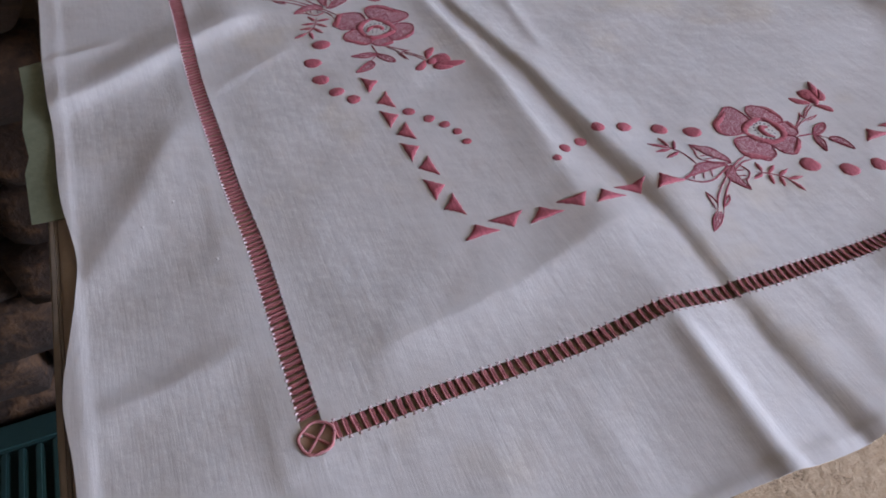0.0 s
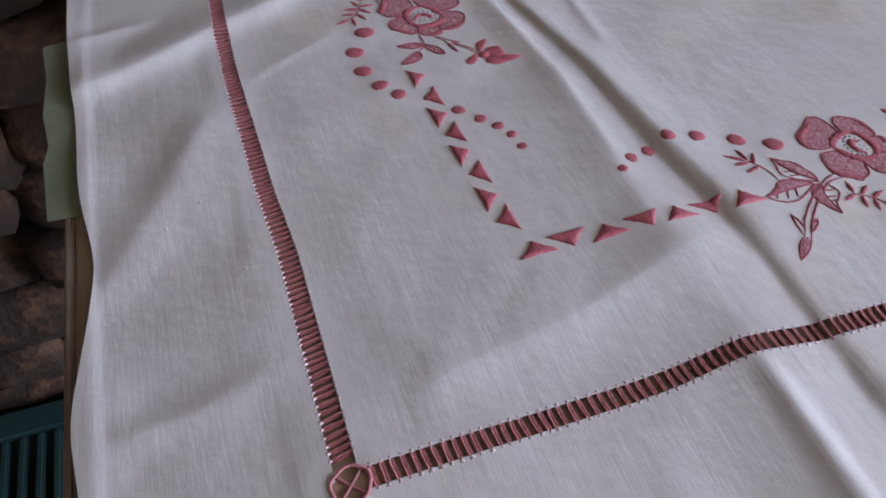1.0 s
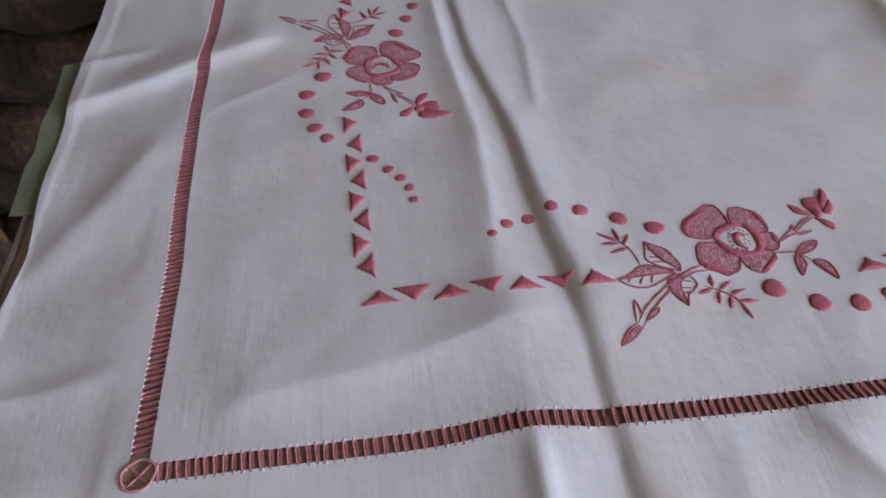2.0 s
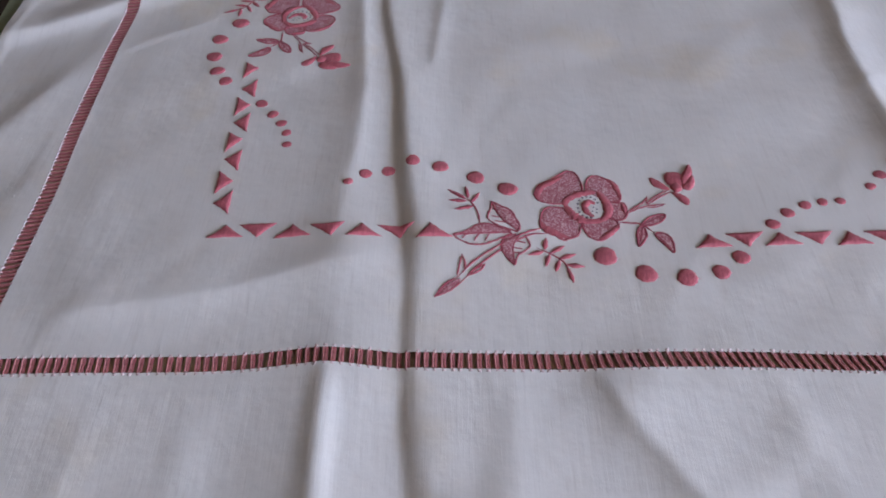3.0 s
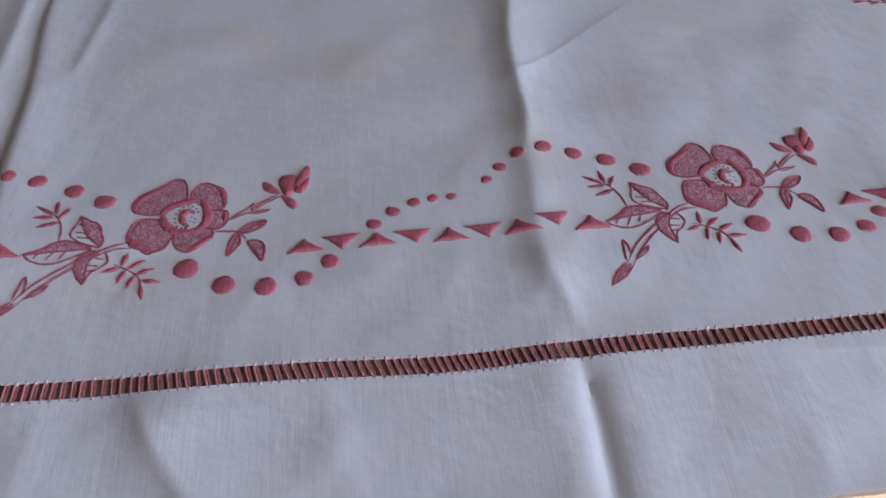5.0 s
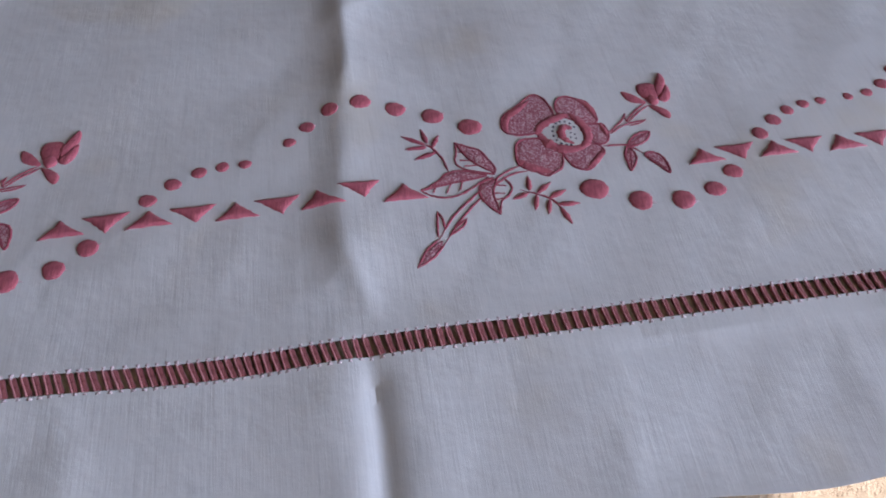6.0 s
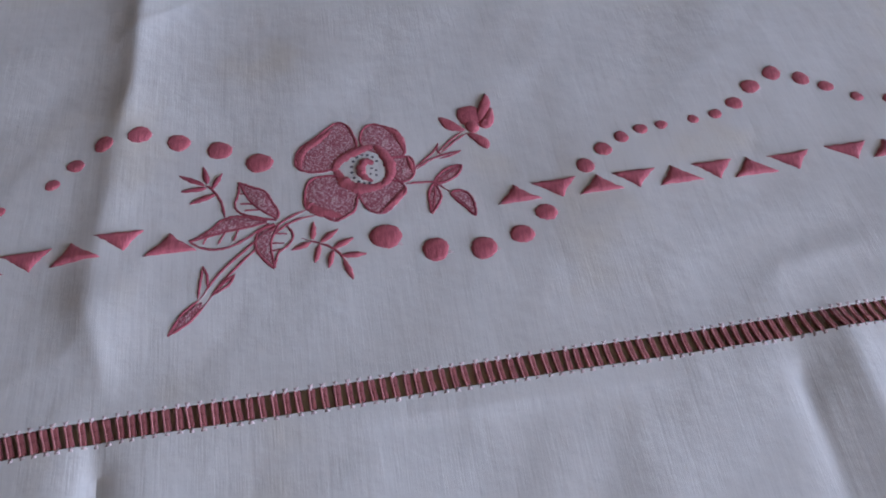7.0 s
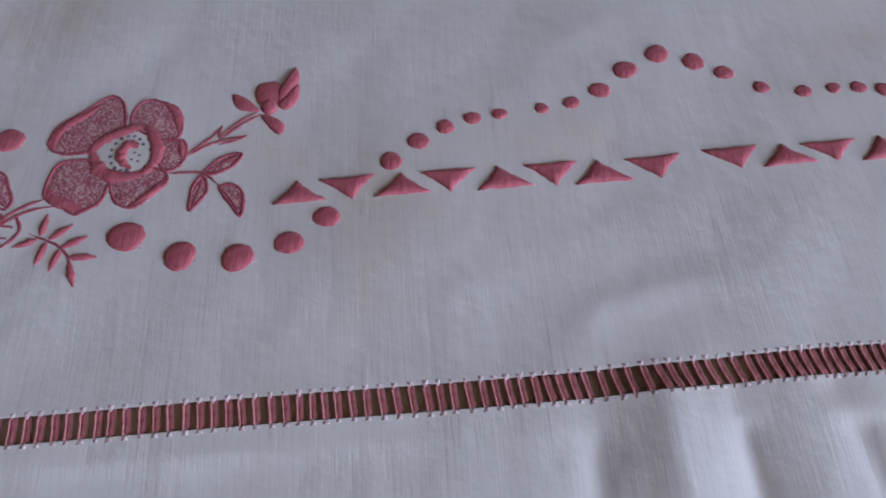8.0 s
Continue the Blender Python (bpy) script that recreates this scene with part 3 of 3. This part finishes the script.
def rose(x, y, turn, size=1.0):
    m = Motif(x, y, turn, size)
    main = [m.line([(-21, -17), (-29, -20.5), (-40.5, -28.5), (-52.5, -39.5), (-59.5, -49.5)], 0.5),
            m.line([(-18, -20), (-27.5, -22), (-39, -30.5), (-50.5, -42), (-57.5, -51.5)], 0.5),
            m.line([(-59.5, -49.5), (-65, -54), (-69.5, -61.5)], 0.5), m.line([(-57.5, -51.5), (-63, -57.5), (-69.5, -61.5)], 0.5)]
    m.root = m.add("rose_spray", joined(main), CORD, "pink corded stem of an embroidered rose spray")
    m.add("stem_tip", m.leaflet(-58.5, -50.5, -69, -61, 2.0, 0.5), SEED, "seed-stitched cut end of the stem")
    for pts in ([(-60, -49), (-59.5, -43), (-58.5, -36.5)], [(-58.5, -36.5), (-57, -41), (-57, -45)], [(-55.5, -48), (-51.5, -44), (-47.5, -41)], [(-47.5, -41), (-50, -45), (-55.5, -48.5)]):
        m.add("thorn", m.line(pts, 0.5), CORD)
    for pts, w in (([(-51, -17.5), (-52.5, -9.5), (-56, -3), (-58.5, -1)], 0.5), ([(-24, -29.5), (-17.5, -32.5), (-13.5, -35), (-10.5, -38.5), (-8.5, -45)], 0.42),
                   ([(20, -4), (24.5, 0), (28.5, 3.5), (31, 7.5)], 0.45), ([(31, 7.5), (30.3, 4), (31.5, 2)], 0.4), ([(21, -4), (28.5, 0.5), (39.5, 3)], 0.42),
                   ([(39.5, 3), (36, 1.2), (30.5, 0)], 0.4), ([(30, 2.5), (35.5, 8), (42.5, 13)], 0.42), ([(31.5, 2.5), (37, 7.3), (43.5, 11.6)], 0.42),
                   ([(16, -10.5), (21.5, -10.5), (26.5, -11), (32, -16)], 0.5)):
        m.add("stem", m.line(pts, w), CORD)
    m.petal([(-24, 1.5), (-25, 6.5), (-22.5, 12), (-17, 16), (-11.5, 20.5), (-8, 23), (-4, 22), (-1.5, 17), (-0.5, 9), (-6, 5), (-11, -0.5), (-18.5, -1)],
            [(-23, 1.5), (-23, 7), (-20, 11.5), (-15, 15), (-9.5, 19.5)], 2.0)
    m.petal([(1.5, 9), (1, 15.5), (3.5, 19.5), (7, 20.3), (12.5, 18), (16, 15.5), (18, 9), (18, 5), (16, 2.5), (11, 3)],
            [(11.5, 18), (15, 14.5), (16.8, 10), (17.6, 5)], 1.7)
    m.petal([(11.5, 2), (16.5, 2.6), (19.5, 2), (20.5, -1.5), (20, -6), (17.5, -9), (13.5, -9), (11, -3.5)], [(18, 2.6), (19, -1.5), (19.6, -6)], 1.2)
    m.petal([(-2, -11), (4.5, -9.5), (9.5, -8), (14, -9), (15.8, -11.5), (15.5, -14.5), (11.5, -18.5), (8.5, -22), (5, -23), (1, -21), (-1.5, -16.5)],
            [(15.4, -12.5), (11.5, -17.5), (6, -22)], 1.6)
    m.petal([(-22.5, -14.5), (-21.5, -7), (-19, -3.5), (-14.5, -2.8), (-10, -3.5), (-6, -8), (-2, -12.5), (-2.5, -15.5), (-4, -20.5), (-8.5, -23), (-11.5, -24), (-16.5, -20.5), (-21, -18)],
            [(-21.6, -14), (-19, -17.5), (-14.5, -19.8), (-8, -22.5)], 2.2)
    part("flower_heart", *padded(m.at(m.egg(1.5, -1, 10.2, 9.6, 0)), 0.3), LINEN, m.root, "white linen heart of the flower")
    for pts, w, tall, mat in (([(-10.5, -1.5), (-8.6, 2.6), (-4.2, 5.8), (1.2, 8), (5.4, 8.8)], 2.3, 1.2, PINK_ACROSS),
                              ([(-9.6, -0.8), (-7.8, -5.4), (-4.5, -9), (0.5, -11), (7.5, -10.6)], 2.6, 1.25, PINK_ACROSS),
                              ([(6.6, 9), (9, 5), (11, -0.5), (10.6, -6), (7.2, -10.4)], 2.5, 1.5, PINK)):
        q = m.at(curve(pts))
        m.add("heart_petal", stroke(q, w * np.sin(np.pi * np.linspace(0.06, 0.94, len(q))) ** 0.5, tall), mat, "padded satin-stitched inner petal")
    q = m.at(curve([(5, 0.8), (1.8, 1.7), (-0.3, -1.8), (0.8, -5.4), (4, -8)]))
    m.add("heart_scroll", stroke(q, 1.9 * np.sin(np.pi * np.linspace(0.12, 0.96, len(q))) ** 0.6, 1.8), PINK_ACROSS, "small satin-stitched scroll")
    for i in range(12):
        a = radians(28 + 23 * i)
        m.add("eyelet", padded(m.at(m.egg(1.6 + 5.3 * math.cos(a), -1.8 + 6.9 * math.sin(a), 0.8, 0.74, 0, 2, 0, 10)), 0.5, 2), HOLE)
    for ex, ey in ((4.0, -1.8), (5.6, -2.9), (3.4, -4.4), (5.5, -5.2)):
        m.add("eyelet", padded(m.at(m.egg(ex, ey, 0.66, 0.56, 0, 2, 0, 10)), 0.5, 2), HOLE)
    m.leaf([(-46, -1.5), (-41, -4.5), (-36.5, -7), (-34, -12), (-32, -16.5), (-32.5, -20)], [(-46, -1.5), (-41, -12), (-32.5, -20)],
           [(-46, -1.5), (-46.3, -6.5), (-47.5, -11), (-46.5, -14.5), (-41.5, -17.5), (-32.5, -20.5)])
    m.leaf([(-63.5, -25.5), (-59.5, -23.7), (-55.5, -21), (-52, -17.7), (-45.5, -17), (-36, -20.5)], [(-63.5, -25.5), (-51, -23), (-36, -21)],
           [(-63.5, -25.5), (-59.5, -28.5), (-54.5, -30), (-49, -29.5), (-43, -26.5), (-35.5, -21.5)])
    m.leaf([(-33.5, -22), (-39, -24.5), (-40.5, -30.5), (-38, -36), (-34, -40.5)], [(-32, -22.5), (-35, -30), (-34, -40.5)],
           [(-29.5, -22.5), (-27, -28), (-29.5, -32), (-32.5, -34.5), (-34, -40.5)])
    for x0, y0, x1, y1 in ((-58.5, -1, -68, 4.5), (-58, -2.3, -67, -3), (-57.5, -0.5, -59.3, 7.8), (-56, -3, -52.2, 3.8), (-54.5, -5.5, -63.8, -9)):
        m.add("leaflet", m.leaflet(x0, y0, x1, y1, 1.05), CORD)
    for x0, y0, x1, y1 in ((-20.3, -30.5, -19.5, -23), (-17.5, -32, -11, -27.3), (-21, -31.6, -28, -34), (-18, -33, -20, -40.2), (-13.3, -35, -5.8, -31.8),
                           (-13.5, -36, -15.3, -42.8), (-10.3, -38.5, -1.8, -39), (-9.8, -40.5, -7.3, -48.5)):
        m.add("leaflet", m.leaflet(x0, y0, x1, y1, 1.15), PINK_ACROSS)
    for pts, vein in (([(27, -10.8), (30.5, -6.5), (34.5, -4.5), (38.3, -4.3), (37.2, -7.5), (34, -10), (30, -11.5)], [(27, -10.8), (33, -7.5), (38, -4.5)]),
                      ([(26, -12.3), (24, -16), (23.8, -21), (24, -25), (27, -21), (28.5, -17.5), (27.5, -13)], [(26.8, -12.5), (26, -18), (24.2, -24.5)]),
                      ([(32.5, -16.8), (36, -16), (39, -18.3), (40.2, -22.5), (39.7, -28), (36.6, -24), (33.8, -20)], [(32, -17), (36, -21.5), (39.5, -28)])):
        body = m.shape("small_leaf", pts, 0.35, SEED)
        o = m.loop(pts)
        o = np.vstack([o, o[:2]])
        part("leaf_outline", *stroke(m.at(o), np.full(len(o), 0.55), 0.75), CORD, body)
        part("leaf_vein", *m.line(vein, 0.42, 0.7), CORD, body)
    bud = m.shape("bud", [(40.8, 20), (41.5, 24), (44.5, 25.3), (48.5, 25), (51, 22), (50.5, 18), (48.5, 15), (45, 14.5), (42, 16.5)], 1.15, PINK, "padded satin-stitched rosebud")
    m.shape("bud_petal", [(54.7, 31.2), (55.8, 25.5), (53.2, 20), (49.8, 15.6), (48.2, 18.5), (50, 24), (52.2, 28)], 1.5, PINK_ACROSS, "", bud)
    m.shape("bud_petal", [(55.6, 23.4), (55.6, 16.5), (52.2, 12.6), (48.8, 14.6), (51.8, 18.6)], 1.35, PINK, "", bud)
    m.shape("bud_base", [(43, 14.6), (45, 17.2), (48, 16.5), (48.8, 12.8), (45.6, 11)], 1.55, PINK_ACROSS, "", bud)
    for pts in ([(43, 19), (45.5, 21.5), (49.5, 21.5)], [(48.4, 16.5), (50.6, 20.5), (52.4, 24.5)]):
        part("bud_fold", *m.line(pts, 0.4, 1.6), CORD, bud)
    m.shape("sepal", [(33.2, 20.8), (36.5, 20), (40.5, 16.4), (43, 12.8), (38.5, 13), (34.6, 15.5)], 0.9, PINK_ACROSS)
    m.shape("sepal", [(43.3, 11.4), (46.8, 10.6), (50, 8.5), (51.8, 5.5), (50.2, 2.3), (47.3, 4.5), (45, 8)], 0.9, PINK_ACROSS)


rose(529, 84.6, 0)
rose(272.7, 83, -4.3)
rose(111, 255, -86.8, 1.07)

# the tip of a twig that reaches in from the cloth's middle
inner = Motif(680, 228, -20)
inner.root = inner.add("twig", inner.line([(-30, 3), (-12, -1), (4, 0), (24, 4)], 0.55), CORD, "pink corded twig")
for x0, y0, x1, y1 in ((-10, -1, -17, 3), (-6, -1, -12, -5), (0, 0, -6, 4), (4, 0, -2, -4), (10, 1, 4, 5)):
    inner.add("leaflet", inner.leaflet(x0, y0, x1, y1, 1.0), CORD)


# ---- the table, the floor and the room ----
table = thing("table", 0.7, 0.7, 0, "plain wooden trestle table with a hardboard top, shade in its colour", "table")
block("tabletop", (-0.0845, -0.066, TABLE - 0.018), (1.52, 1.52, TABLE - 0.0003), TABLETOP, table, "hardboard top with shade in its grey-brown colour", edge=0.0015)
block("edge_strip", (-0.0885, -0.066, TABLE - 0.019), (-0.0847, 1.52, TABLE - 0.0001), BOARD_EDGE, table, "edge strip with shade in its grey-brown colour", edge=0.001)
# added sheet: lifts the ground under the slots so they stay light
underlay = thing("underlay", 0.7, 0.7, TABLE, "beige sheet added under the tablecloth to keep its slots light", "cardboard")
block("sheet", (-0.015, -0.014, TABLE - 0.0002), (1.44, 1.44, TABLE + 0.0035), BOARD, underlay, edge=0.0008)
for lx in (-0.02, 1.4):
    for ly in (0.35, 1.4):
        block("table_leg", (lx, ly, 0.0), (lx + 0.06, ly + 0.06, TABLE - 0.018), WOOD, table)

block("floor", (-2.2, -3.0, -0.1), (2.9, 3.2, 0), FLOORING, None, "tan pitted stone floor", "structure", 0)
# walls, lintel and ceiling are unseen, added to shape sun and bounce
block("wall_north", (-2.2, 3.2, -0.1), (2.9, 3.5, 2.6), PLASTER, None, "unseen plastered wall, added to close in the light", "structure", 0)
block("wall_south", (-2.2, -3.3, -0.1), (2.9, -3.0, 2.6), PLASTER, None, "unseen plastered wall, added to close in the light", "structure", 0)
block("wall_west", (-2.5, -3.3, -0.1), (-2.2, 3.5, 2.6), MORTAR, None, "unseen dark rubble wall, added to close in the light", "structure", 0)
block("wall_east_near", (2.9, -3.3, -0.1), (3.2, -2.4, 2.6), PLASTER, None, "unseen plastered wall, added to close in the light", "structure", 0)
block("wall_east_far", (2.9, -0.8, -0.1), (3.2, 3.5, 2.6), PLASTER, None, "unseen plastered wall, added to close in the light", "structure", 0)
block("wall_east_lintel", (2.9, -2.4, 2.42), (3.2, -0.8, 2.6), PLASTER, None, "unseen lintel over the doorway, added to cut off the sun", "structure", 0)
block("ceiling", (-2.5, -3.3, 2.6), (3.2, 3.5, 2.75), PLASTER, None, "unseen plastered ceiling, added to close in the light", "structure", 0)

# ---- pale green paper between cloth and board ----
def sheet(points, z, thick):
    n = len(points)
    verts = [(x / 1000, y / 1000, z + b) for b in (0, thick) for x, y in points]
    faces = [tuple(range(n))[::-1], tuple(range(n, 2 * n))] + [(i, (i + 1) % n, n + (i + 1) % n, n + i) for i in range(n)]
    return verts, faces


paper = thing("paper_strip", -0.09, 0.2, TABLE + 0.0001, "pale green torn paper strip lying under the tablecloth", "paper")
part("strip", *sheet([(-95, 153), (-60, 150), (-60, 302), (-100, 294), (-97.5, 262), (-98.5, 230), (-95.5, 205), (-97.5, 192), (-96.2, 172)], TABLE + 0.0001, 0.0005), GREEN, paper, "torn pale green paper", flat=True)

# ---- rubble pier beside the table ----
srng = random.Random(11)
pier = block("wall_pier", (-1.4, 0.47, -0.1), (-0.105, 1.2, 2.6), MORTAR, None, "brown dry-stone pier with dark earth joints, shade in the stones' colour", "structure", 0)


def stone(x, y, z, w, d, h):
    """A rough rubble stone with worn edges."""
    bm = bmesh.new()
    bmesh.ops.create_cube(bm, size=1)
    bmesh.ops.subdivide_edges(bm, edges=bm.edges[:], cuts=3, use_grid_fill=True)
    seed = Vector((srng.uniform(0, 90), srng.uniform(0, 90), srng.uniform(0, 90)))
    for v in bm.verts:
        c = v.co * 2
        r = c.normalized() * 1.25
        c = c.lerp(r, 0.38)
        c += noise.noise_vector(c * 0.9 + seed) * 0.22 + noise.noise_vector(c * 2.3 + seed) * 0.12
        v.co = (x + c.x * w / 2, y + c.y * d / 2, z + c.z * h / 2)
    bm.verts.index_update()
    verts, faces = [v.co[:] for v in bm.verts], [[v.index for v in f.verts] for f in bm.faces]
    bm.free()
    return verts, faces


z = 0.0
while z < 1.15:
    h = srng.uniform(0.035, 0.085)
    x = -0.11
    while x > -0.95:
        w = min(srng.uniform(0.06, 0.17), x + 1.05)
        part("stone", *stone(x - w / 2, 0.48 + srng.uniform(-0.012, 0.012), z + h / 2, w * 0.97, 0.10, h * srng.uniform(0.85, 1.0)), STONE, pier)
        x -= w
    z += h

# ---- teal crate and plank on the floor ----
crate = thing("crate", -0.42, 0.2, 0, "teal plastic crate with a slatted lid standing on the floor", "crate")
for name, lo, hi in (("side_panel", (-0.66, 0.395, 0), (-0.16, 0.405, 0.235)), ("side_panel", (-0.66, 0.0, 0), (-0.16, 0.01, 0.235)),
                     ("end_panel", (-0.66, 0.0105, 0), (-0.65, 0.3945, 0.235)), ("end_panel", (-0.17, 0.0105, 0), (-0.16, 0.3945, 0.235)),
                     ("rim", (-0.665, 0.375, 0.236), (-0.155, 0.41, 0.252)), ("rim", (-0.665, -0.005, 0.236), (-0.155, 0.02, 0.252)), ("cross_bar", (-0.66, 0.20, 0.2365), (-0.16, 0.222, 0.246))):
    block(name, lo, hi, TEAL, crate, edge=0.003)
for i in range(28):
    x = -0.652 + 0.0178 * i
    block("slat", (x, 0.021, 0.240), (x + 0.0085, 0.374, 0.250), TEAL, crate, edge=0.002)

plank = thing("plank", -0.5, 0.2, 0.2525, "pale raw wood plank lying across the crate", "plank")
part("board", *sheet([(-352, 262), (-392, 372), (-640, 372), (-640, 262)], 0.2527, 0.018), WOOD, plank, flat=True)
